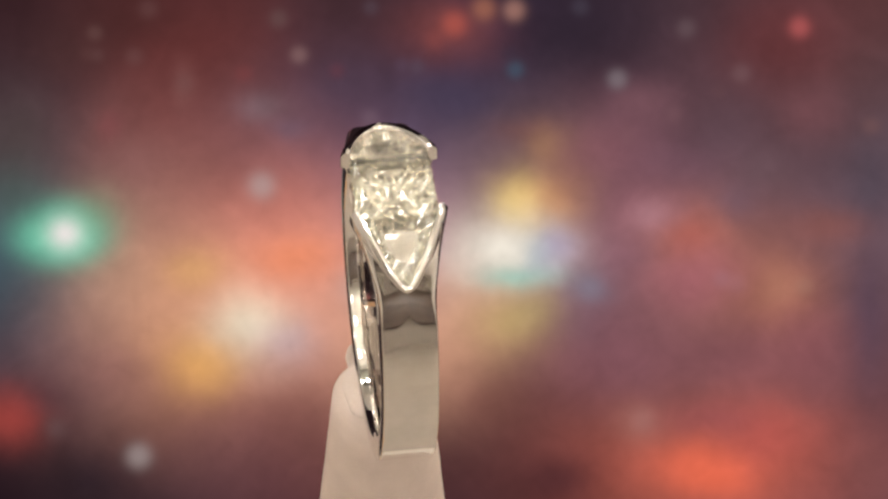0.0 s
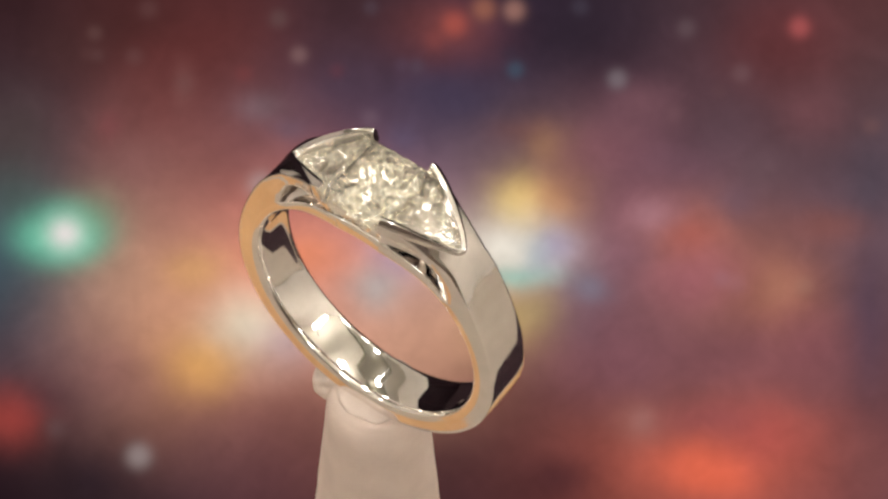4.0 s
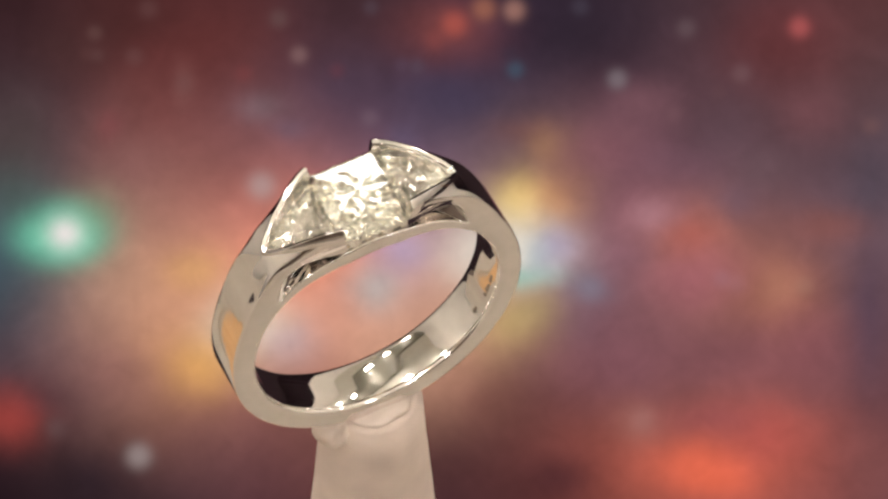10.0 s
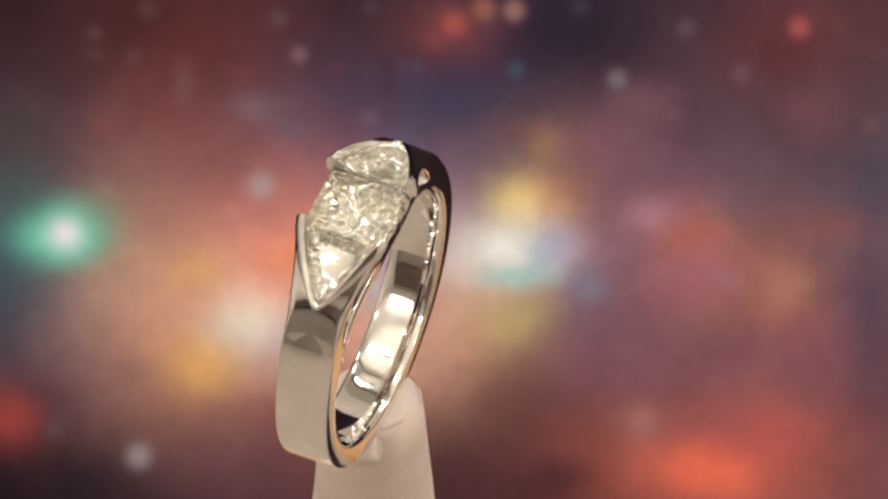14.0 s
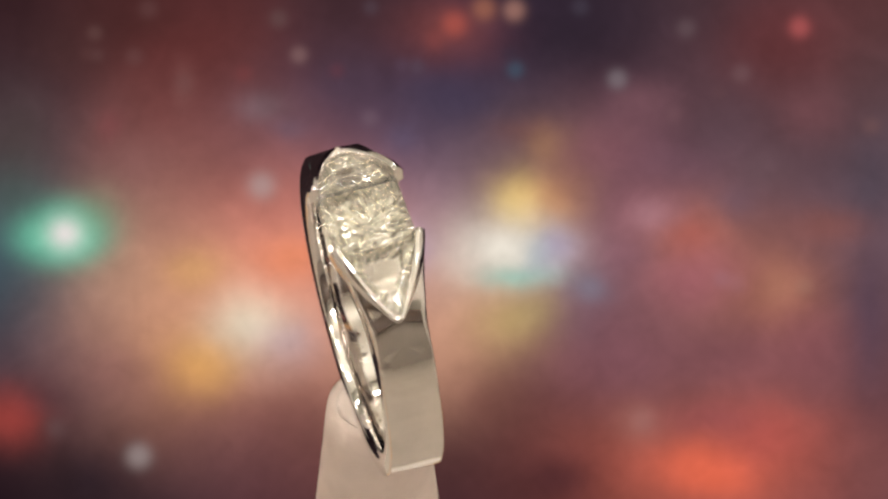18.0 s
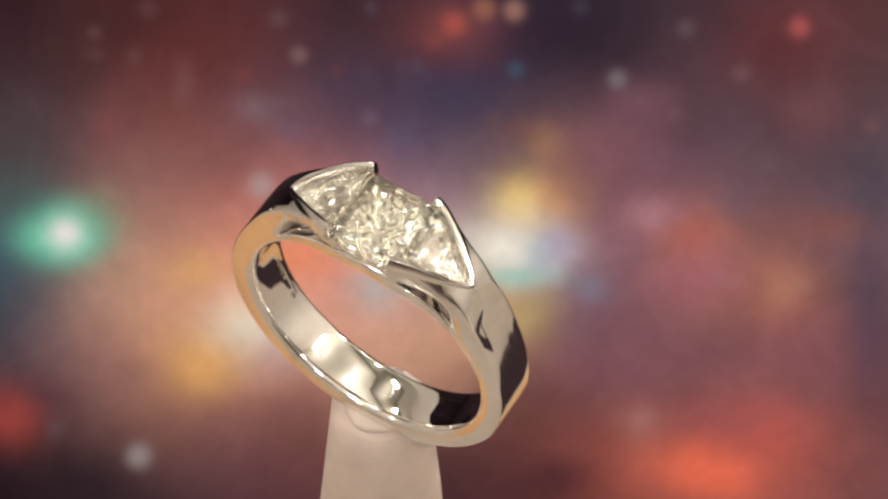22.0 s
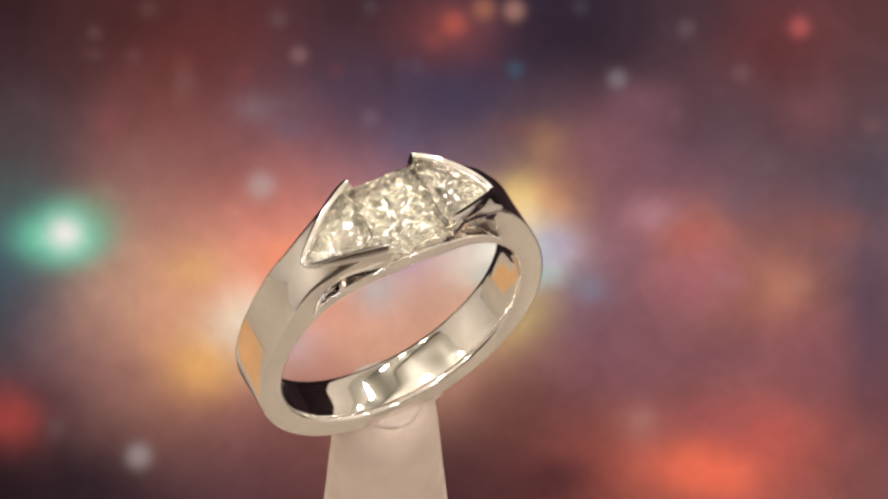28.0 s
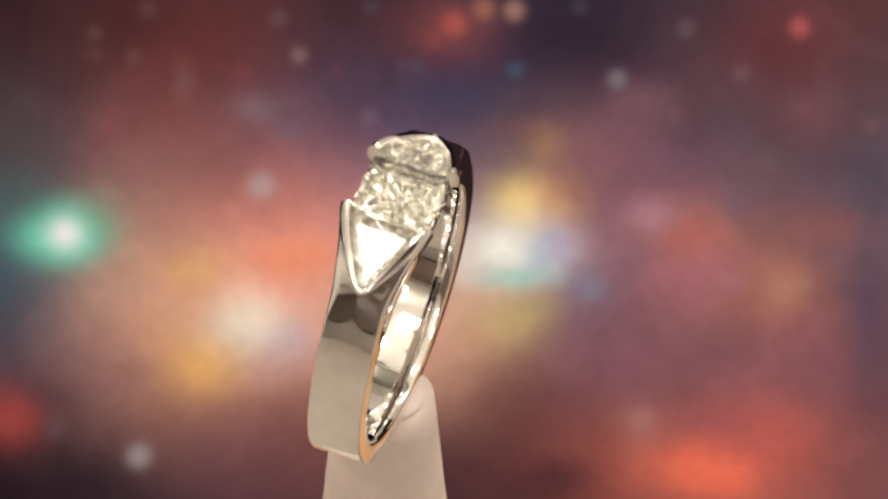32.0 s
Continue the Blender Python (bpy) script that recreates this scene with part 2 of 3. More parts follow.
    o(13.8, 5.1, 0.34, 0.34, "b07460", 0.6), o(12.2, 5.0, 0.45, 0.35, "a05c66", 0.5), o(11.0, 4.5, 0.4, 0.3, "946270", 0.4), o(15.35, 5.6, 0.25, 0.8, "523e50", 0.6)
    o(11.0, 6.4, 0.9, 0.5, "824f5a", 0.5), o(13.0, 6.3, 0.8, 0.4, "86505a", 0.5), o(14.3, 6.1, 0.5, 0.5, "8e5058", 0.5), o(15.3, 8.2, 0.4, 0.4, "7c4848", 0.5)
    o(8.6, 7.2, 0.4, 0.3, "7c4c44", 0.4), o(9.6, 6.3, 0.5, 0.3, "885458", 0.4), o(10.2, 5.7, 0.35, 0.3, "7a5664", 0.4)
    p.clouds(0.7, 0.22, 0.6)
    p.clouds(1.7, 0.09, 1.0)
    p.clouds(4.5, 0.05, 0.4)
    # stars
    s = p.star
    s(4.92, 0.33, 0.19, "6c5050"), s(5.28, 0.97, 0.18, "987070"), s(4.62, 3.28, 0.28, "bca6a6", 0.8), s(2.62, 0.15, 0.20, "6a4444")
    s(2.40, 1.00, 0.18, "6a4040", 0.5), s(8.02, 0.42, 0.26, "d46050"), s(8.55, 0.15, 0.24, "c4785c"), s(9.08, 0.18, 0.22, "d09080")
    s(7.68, 0.70, 0.22, "984844", 0.5), s(10.90, 1.40, 0.20, "8a7a80"), s(12.12, 0.50, 0.20, "70585e"), s(14.12, 0.48, 0.22, "cc6060", 0.85)
    s(10.25, 0.12, 0.18, "4c4250"), s(9.10, 1.23, 0.18, "42586c", 0.8), s(13.08, 1.30, 0.18, "6c4c50"), s(6.53, 2.09, 0.18, "785c6a")
    s(7.36, 1.18, 0.16, "5a4858"), s(4.30, 1.30, 0.18, "7c3c3e"), s(11.10, 2.40, 0.20, "80545c", 0.5), s(15.45, 2.22, 0.16, "6c4c50")
    s(2.45, 8.05, 0.26, "b4a0a0", 0.8), s(1.55, 0.95, 0.16, "5c3838"), s(3.25, 1.48, 0.18, "6c4444"), s(1.95, 2.20, 0.2, "80484a", 0.5)
    s(9.0, 0.95, 0.16, "3a3040", 0.5), s(5.95, 1.25, 0.16, "743a44", 0.5), s(1.65, 0.6, 0.15, "5a3636", 0.5)
    s(1.68, 0.58, 0.16, "6c4a48", 0.6), s(1.72, 0.98, 0.14, "644242", 0.6), s(6.55, 0.13, 0.16, "5c4c58", 0.5), s(7.1, 1.15, 0.16, "5c485c", 0.5)
    s(12.7, 1.62, 0.16, "6a464a", 0.4), s(11.9, 2.02, 0.18, "80565e", 0.5), s(13.0, 5.0, 0.2, "a87078", 0.4), s(12.74, 4.92, 0.18, "a4707c", 0.5)
    s(10.42, 5.12, 0.24, "8c8090", 0.4), s(11.35, 7.4, 0.24, "a8706c", 0.6), s(14.2, 5.05, 0.2, "b08070", 0.4), s(0.98, 7.55, 0.2, "6c4e50", 0.5)
    s(15.35, 2.22, 0.18, "7c5454", 0.5), s(13.1, 1.3, 0.2, "785258", 0.6), s(2.35, 1.0, 0.18, "6c4444", 0.6), s(10.9, 1.4, 0.2, "8e7c86", 0.25)
    return p.finish()


NEBULA = nebula()


# ---- mesh helpers ----
def finish(bm, name, mat, smooth=40.0):
    bmesh.ops.recalc_face_normals(bm, faces=bm.faces)
    me = bpy.data.meshes.new(name)
    bm.to_mesh(me)
    bm.free()
    if smooth:
        for p in me.polygons:
            p.use_smooth = True
        me.set_sharp_from_angle(angle=radians(smooth))
    me.materials.append(mat)
    return me


def part(name, bm, mat, parent, label="", smooth=40.0):
    ob = new(name, finish(bm, name, mat, smooth))
    ob.parent = parent
    return tagged(ob, label)


def thing(name, bm, mat, label, category, kind="", smooth=40.0):
    return tagged(new(name, finish(bm, name, mat, smooth)), label, category, "", kind)


def empty(name, label, category):
    return tagged(new(name), label, category)


def loft(bm, sections, closed=False, caps=True):
    """Skin between sections of equally many points."""
    rows = [[bm.verts.new(p) for p in s] for s in sections]
    n = len(rows[0])
    pairs = list(zip(rows, rows[1:])) + ([(rows[-1], rows[0])] if closed else [])
    for a, b in pairs:
        for i in range(n):
            bm.faces.new((a[i], a[(i + 1) % n], b[(i + 1) % n], b[i]))
    if caps and not closed:
        bm.faces.new(rows[0])
        bm.faces.new(rows[-1][::-1])


def box(bm, lo, hi, bevel=0.0):
    made = bmesh.ops.create_cube(bm, size=1.0)
    for v in made["verts"]:
        v.co = Vector([(l + h) / 2 + c * (h - l) for l, h, c in zip(lo, hi, v.co)])
    if bevel:
        edges = list({e for v in made["verts"] for e in v.link_edges})
        bmesh.ops.bevel(bm, geom=edges, offset=bevel, segments=2, affect="EDGES")


def lathe(bm, profile, steps=64, wobble=0.0):
    """Turn a profile of (radius, height) round z."""
    rings = []
    for k in range(steps):
        a = 2 * math.pi * k / steps
        ring = []
        for r, z in profile:
            q = 1 + wobble * noise.noise(Vector((math.cos(a) * r, math.sin(a) * r, z)) / MM * 0.55)
            ring.append(bm.verts.new((r * q * math.cos(a), r * q * math.sin(a), z)))
        rings.append(ring)
    for k in range(steps):
        a, b = rings[k], rings[(k + 1) % steps]
        for i in range(len(profile) - 1):
            bm.faces.new((a[i], b[i], b[i + 1], a[i + 1]))
    bm.faces.new([r[0] for r in rings][::-1])
    bm.faces.new([r[-1] for r in rings])


def ease(table, x):
    """Smooth interpolation in a short table of (x, y)."""
    xs = [p[0] for p in table]
    if x <= xs[0]:
        return table[0][1]
    if x >= xs[-1]:
        return table[-1][1]
    i = max(k for k in range(len(xs) - 1) if xs[k] <= x)

    def slope(k):
        if k in (0, len(xs) - 1):
            j = min(k, len(xs) - 2)
            return (table[j + 1][1] - table[j][1]) / (xs[j + 1] - xs[j])
        return (table[k + 1][1] - table[k - 1][1]) / (xs[k + 1] - xs[k - 1])
    h = xs[i + 1] - xs[i]
    u = (x - xs[i]) / h
    y0, y1, m0, m1 = table[i][1], table[i + 1][1], slope(i) * h, slope(i + 1) * h
    return (2 * u ** 3 - 3 * u ** 2 + 1) * y0 + (u ** 3 - 2 * u ** 2 + u) * m0 + (3 * u ** 2 - 2 * u ** 3) * y1 + (u ** 3 - u ** 2) * m1


def rounded(a0, a1, b0, b1, r, steps=4):
    """A rectangle a0..a1 by b0..b1 with rounded corners, as points (a, b)."""
    r = min(r, (a1 - a0) * 0.49, (b1 - b0) * 0.49)
    out = []
    for ca, cb, start in ((a1 - r, b1 - r, 0), (a0 + r, b1 - r, 90), (a0 + r, b0 + r, 180), (a1 - r, b0 + r, 270)):
        for k in range(steps + 1):
            w = radians(start + 90 * k / steps)
            out.append((ca + r * math.cos(w), cb + r * math.sin(w)))
    return out


def polar(deg, y, r):
    """A point of the ring: angle from the top towards the first side stone, place along the finger, radius, in mm."""
    a = radians(deg)
    return (r * math.sin(a) * MM, y * MM, r * math.cos(a) * MM)


# ---- the ring ----
R_IN, BRIDGE, HALF = 8.95, 9.60, 1.80
TIP, APEX = 10.5, 33.0       # where the V-shaped shoulders end and where they begin to part, in degrees from the top
OUTER = [(10.5, 13.30), (16, 13.14), (22, 12.93), (30, 12.56), (34, 12.34), (38, 12.09), (42, 11.83), (46, 11.58), (50, 11.36), (55, 11.13), (60, 10.97), (66, 10.85), (74, 10.76), (85, 10.71)]   # radius by angle
OUTER_TWIN = [(10.5, 13.30), (16, 13.14), (22, 12.93), (30, 12.56), (33, 12.41), (34.5, 12.28), (36.5, 12.10), (39, 11.90), (42, 11.70), (46, 11.48), (50, 11.31), (55, 11.14), (60, 10.99), (66, 10.86), (74, 10.76), (85, 10.71)]   # the other shoulder
UNDER = [(10.5, 9.86), (15, 10.24), (20, 10.64), (27, 11.02), (33, 10.92), (38, 10.46), (42, 9.95), (46, 9.70)]     # underside of the shoulders
SIDE = [(10.5, 3.26), (16, 2.93), (22, 2.54), (28, 2.21), (33, 1.94), (38, 1.84), (44, 1.81), (50, HALF), (62, HALF)]    # half width at the rims
LOW = [(10.5, 2.50), (16, 2.36), (22, 2.18), (30, 1.95), (38, 1.80), (45, 1.76)]                                     # half width at the lower lips

RIDGE = [(10.5, 0.32), (16, 0.48), (22, 0.52), (28, 0.48), (33, 0.37), (38, 0.22), (44, 0.10), (50, 0.03), (54, 0.0)]   # how far the outer edges lie below the rims
HOLLOW = [(10.5, 0.35), (16, 0.95), (22, 1.55), (30, 1.60), (36, 1.15), (41, 0.50), (45, 0.10)]                      # depth of the grooves below the shoulders


def blend(x, a, b):
    u = max(0.0, min(1.0, (x - a) / (b - a)))
    return u * u * (3 - 2 * u)


def inside_radius(deg):
    """Radius of the finger hole: a little flatter under the stones."""
    return R_IN - 0.52 * (1.0 - blend(deg, 8, 62))


def v_inner(deg):
    """Half width of the opening of the V at an angle."""
    return 2.56 * (1 - max(0.0, min(1.0, (deg - TIP) / (APEX - TIP))) ** 1.15)


def section_corners(deg, outer):
    """Corners of the metal's half outline at an angle from the top, as (along the finger, radius), from the inside outwards and over the top."""
    top, out, under, drop = ease(outer, deg), ease(SIDE, deg), ease(UNDER, deg), ease(RIDGE, deg)
    drop -= (0.85 if outer is OUTER_TWIN else 0.4) * drop * blend(deg, 25, 37)      # the twin's neck is flat across
    if outer is OUTER_TWIN:
        drop -= 0.10 * blend(deg, 30, 40) * (1.0 - blend(deg, 48, 62))
    crown = 1.0 - blend(deg, 8, 40)
    rin, rail = inside_radius(deg), HALF + 0.40 * crown
    plain = [(0, rin), (1.0, rin), (HALF - 0.02, rin + 0.10), (HALF + 0.05, rin + 0.48), (HALF + 0.065, 9.60), (HALF + 0.07, 9.70), (HALF + 0.07, 9.78),
             (HALF + 0.065, 9.86), (HALF + 0.06, 10.05), (max(HALF, out) + 0.02, top - drop), (1.0, top + 0.004), (0.5, top + 0.006), (0, top + 0.006)]
    split = 1.0 - blend(deg, 42.5, 46.5)
    if split <= 0:
        return plain
    low = ease(LOW, deg)
    channel = 1.0 - blend(deg, APEX - 1.6, APEX - 0.2)
    inn = (v_inner(deg) + 0.20) * channel
    hollow = min(1.0, ease(HOLLOW, deg))
    back = low - ease(HOLLOW, deg)
    floor = max(top - 1.75 * channel, under + 0.2)
    lip = under + 0.36 * (top - under)
    opened = [(0, rin), (1.0, rin), (rail - 0.02, rin + 0.10), (rail + 0.05, rin + 0.36), (rail - 0.02, BRIDGE + 0.05 * crown), (back + 0.32 * hollow, BRIDGE - 0.12 + 0.05 * crown), (back - 0.14 * hollow, under + 0.04),
              (low - 0.04, under), (low + 0.12, lip), (out, top - drop), (inn + 0.02, top), (inn, floor), (0, floor)]
    return [(y0 + (y1 - y0) * split, r0 + (r1 - r0) * split) for (y0, r0), (y1, r1) in zip(plain, opened)]


ROUND = (0.60, 0.46, 0.60, 0.16, 0.03, 0.03, 0.34, 0.60, 0.15, 0.10, 0.02)     # how far each corner is rounded off


def ring_section(deg, outer=OUTER):
    """The half outline with rounded corners, evenly softened along the ring so that the polished surfaces flow."""
    total, soft = 0.0, None
    for k in range(-4, 5):
        w = math.exp(-0.5 * (k / 2) ** 2)
        here = section_corners(max(TIP, deg + 0.6 * k), outer)
        total += w
        soft = [(w * y, w * r) for y, r in here] if soft is None else [(a + w * y, b + w * r) for (a, b), (y, r) in zip(soft, here)]
    p = [Vector((y / total, r / total)) for y, r in soft]
    half = [p[0]]
    for k, size in enumerate(ROUND):
        before, at, after = p[k], p[k + 1], p[k + 2]
        if k == 8:
            size += 0.38 * (1.0 - blend(deg, 34, 47))
        first = at + (before - at) * min(0.47, size / max(1e-6, (before - at).length))
        last = at + (after - at) * min(0.47, size / max(1e-6, (after - at).length))
        steps = 2 if k in (4, 5, 10) else 6
        for j in range(steps + 1):
            u = j / steps
            half.append(first * (1 - u) ** 2 + at * (2 * u * (1 - u)) + last * u * u)
    return half + [p[-1]]


def ring_band(parent):
    """The whole metal body: a plain band below, swelling into split shoulders that open into a V towards the stones."""
    bm = bmesh.new()
    angles = [TIP + 0.5 + (51.5 - TIP) * k / 110 for k in range(110)] + [52 + (308 - 52) * k / 150 for k in range(151)]
    angles += [360 - a for a in angles[:110][::-1]]
    sections = []
    for deg in angles:
        half = ring_section(min(deg, 360 - deg), OUTER if deg < 180 else OUTER_TWIN)
        outline = half + [Vector((-p.x, p.y)) for p in half[1:-1][::-1]]
        sections.append([polar(deg, p.x, p.y) for p in outline])
    loft(bm, sections)
    bmesh.ops.remove_doubles(bm, verts=bm.verts, dist=0.001 * MM)
    return part("band", bm, GOLD, parent, "plain polished white gold band with split shoulders", 50.0)


def ring_bridge(parent):
    bm = bmesh.new()
    sections = []
    for k in range(31):
        deg = -15 + 30 * k / 30
        crown = 1.0 - blend(abs(deg), 8, 40)
        flat = rounded(-HALF - 0.40 * crown, HALF + 0.40 * crown, inside_radius(abs(deg)) + 0.004, BRIDGE - 0.02 + 0.10 * crown, 0.2, 5)
        sections.append([polar(deg, y, r) for y, r in flat])
    loft(bm, sections)
    return part("bridge", bm, GOLD, parent, "thin gold bridge under the stones")


def bezel(parent, side):
    """The raised rim round the outer two edges of a side stone: a bar bent into a V, its inner flank cut bright towards the stone."""
    bm = bmesh.new()
    spine = []
    for k in range(101):
        w = -1 + 2 * k / 100
        bend = (math.sqrt(w * w + 0.03) - math.sqrt(0.03)) / (math.sqrt(1.03) - math.sqrt(0.03))
        deg = TIP - 0.25 + (APEX + 0.85 - TIP) * (1 - bend) ** 0.88
        end = blend(abs(w), 0.90, 1.0)
        spine.append((deg, 2.72 * w, ease(OUTER, max(TIP, min(deg, 33.4))) + 0.06 + 0.07 * blend(abs(w), 0.55, 0.95) - 0.06 * blend(abs(w), 0.97, 1.0), end))
    centre = [Vector(polar(side * d, y, r)) for d, y, r, e in spine]
    middle = Vector(polar(side * 16, 0, 12.6))
    sections = []
    for k, (d, y, r, e) in enumerate(spine):
        along = (centre[min(k + 1, 100)] - centre[max(k - 1, 0)]).normalized()
        up = Vector(polar(side * d, 0, 1)).normalized()
        across = along.cross(up).normalized()
        if across.dot(middle - centre[k]) < 0:
            across = -across
        slim = 1 - 0.08 * e
        flat = ((-0.50, -1.3), (-0.50, -0.50), (-0.46, -0.38), (-0.15, -0.03), (-0.10, 0.0), (-0.05, -0.01), (0.07, -0.09), (0.12, -0.11), (0.15, -0.16), (0.22, -0.36), (0.23, -0.44), (0.23, -1.3))
        sections.append([centre[k] + (across * (a * slim) + up * b) * MM for a, b in flat])
    loft(bm, sections)
    return part("bezel", bm, GOLD, parent, "raised polished V-shaped bezel rim", 35.0)


def cut_stone(corners, table_share, crown, depth, facet, levels, uneven, clear, m):
    """A faceted stone over a girdle polygon: table, crown, thin girdle and a deep pavilion of many small uneven facets."""
    bm = bmesh.new()
    rng = random.Random(len(corners))
    ring = []
    n = len(corners)
    for i in range(n):
        a, b = Vector(corners[i]), Vector(corners[(i + 1) % n])
        pieces = max(1, round((b - a).length / facet))
        for k in range(pieces):
            ring.append(a.lerp(b, k / pieces))
    mid = sum(ring, Vector((0, 0))) / len(ring)
    count = len(ring)

    def level(share, z, shift, pull=0.0, group=1):
        out = []
        for i in range(count):
            if i % group:
                out.append(out[-1])
                continue
            p = ring[i].lerp(ring[(i + 1) % count], shift)
            q = mid + (p - mid) * share
            off = Vector((rng.uniform(-1, 1), rng.uniform(-1, 1), rng.uniform(-1, 1))) * pull
            out.append(bm.verts.new(m @ (Vector((q.x, q.y, z)) + off)))
        return out

    def facet_of(*corner):
        if len(set(corner)) == len(corner):
            bm.faces.new(corner)

    def strip(a, b, half):
        for i in range(count):
            j = (i + 1) % count
            if half:
                facet_of(a[i], a[j], b[i])
                facet_of(a[j], b[j], b[i])
            else:
                facet_of(a[i], a[j], b[j], b[i])
    table = level(table_share, crown, 0.0)
    break_line = level((1 + table_share) / 2 + 0.02, crown * 0.66, 0.5, 0.03 * MM)
    upper = level(1.0, 0.03 * MM, 0.0)
    lower = level(1.0, -0.05 * MM, 0.0)
    heart = bm.verts.new(m @ Vector((mid.x, mid.y, crown)))
    inner = level(table_share * 0.52, crown, 0.0, 0.004 * MM, 5)
    strip(table, inner, True)
    for i in range(count):
        facet_of(inner[i], inner[(i + 1) % count], heart)
    for a, b, half in ((break_line, table, True), (upper, break_line, True), (lower, upper, False)):
        strip(a, b, half)
    clear_faces = len(bm.faces)
    previous, shift = lower, 0.0
    for share, deep in levels:
        shift = 0.5 - shift
        if deep < clear:
            clear_faces = None
        elif clear_faces is None:
            clear_faces = len(bm.faces)
        group = 1 if share > 0.45 else 2 if share > 0.18 else 4
        here = level(share, -depth * deep, shift, uneven * (0.35 + 0.65 * min(1.0, 2 * deep)), group)
        if shift:
            strip(previous, here, True)
        else:
            for i in range(count):
                j = (i + 1) % count
                facet_of(previous[i], here[j], here[i])
                facet_of(previous[i], previous[j], here[j])
        previous = here
    tip = bm.verts.new(m @ Vector((mid.x, mid.y, -depth)))
    for i in range(count):
        facet_of(previous[i], previous[(i + 1) % count], tip)
    bm.faces.ensure_lookup_table()
    for face in bm.faces[clear_faces:]:
        face.material_index = 1
    return bm


def set_stone(bm, parent, name, label):
    ob = part(name, bm, DIAMOND, parent, label, 0)
    ob.data.materials.append(PAVILION)
    return ob


def centre_stone(parent):
    """A square stone with a large table and steep sides down to the bridge."""
    a, b, c = 2.46 * MM, 2.64 * MM, 0.10 * MM
    levels = ((0.985, 0.24), (0.965, 0.47), (0.94, 0.67), (0.85, 0.79), (0.71, 0.86), (0.55, 0.91), (0.38, 0.95), (0.20, 0.98))
    corners = [(-a, -b + c), (-a + c, -b), (a - c, -b), (a, -b + c), (a, b - c), (a - c, b), (-a + c, b), (-a, b - c)]
    bm = cut_stone(corners, 0.82, 0.46 * MM, 2.6 * MM, 0.205 * MM, levels, 0.16 * MM, 0.5, pose(0, 0, 12.26 * MM))
    return set_stone(bm, parent, "centre_stone", "square-cut pale yellow diamond")


def side_stone(parent, side):
    """A triangular stone lying on the slope between the walls of its V."""
    x0, z0, x1, z1 = 2.56, 12.33, 6.80, 9.84
    slope = math.degrees(math.atan2(z0 - z1, x1 - x0))
    long = math.hypot(x1 - x0, z0 - z1) * MM
    wide = 2.62 * MM
    corners = [(0, -wide), (0.48 * long, -0.60 * wide), (0.97 * long, -0.06 * wide), (0.97 * long, 0.06 * wide), (0.48 * long, 0.60 * wide), (0, wide)]
    levels = ((0.95, 0.15), (0.86, 0.30), (0.74, 0.45), (0.61, 0.59), (0.47, 0.72), (0.32, 0.84), (0.16, 0.93))
    m = pose(x0 * MM, 0, z0 * MM, 0, slope, 0)
    if side < 0:
        m = pose(0, 0, 0, 0, 0, 180) @ m
    bm = cut_stone(corners, 0.62, 0.26 * MM, 1.35 * MM, 0.19 * MM, levels, 0.12 * MM, 0.0, m)
    return set_stone(bm, parent, "side_stone", "triangular pale yellow diamond")


def hallmark(parent):
    """Small dark bars struck into the inside of the band."""
    bm = bmesh.new()
    for deg, long, y in ((101, 0.8, -0.98), (103.6, 1.0, -0.96), (107, 0.7, -0.98), (109.4, 1.1, -0.94), (112.6, 0.8, -0.98), (123, 1.6, -0.90)):
        sections = []
        for end in (-1, 1):
            flat = ((y - 0.13, R_IN - 0.012), (y + 0.13, R_IN - 0.012), (y + 0.13, R_IN + 0.03), (y - 0.13, R_IN + 0.03))
            sections.append([polar(deg + end * long, a, r) for a, r in flat])
        loft(bm, sections)
    return part("hallmark", bm, ENGRAVING, parent, "worn dark hallmark inside the band", 0)


def diamond_ring():
    ring = empty("diamond_ring", "white gold ring with one square and two triangular diamonds", "ring")
    ring_band(ring)
    ring_bridge(ring)
    for side in (1, -1):
        bezel(ring, side)
        side_stone(ring, side)
    centre_stone(ring)
    hallmark(ring)
    return ring


# ---- the stand and the turntable ----
TABLE_Z = -100 * MM
STAND_TOP = -10.75 * MM


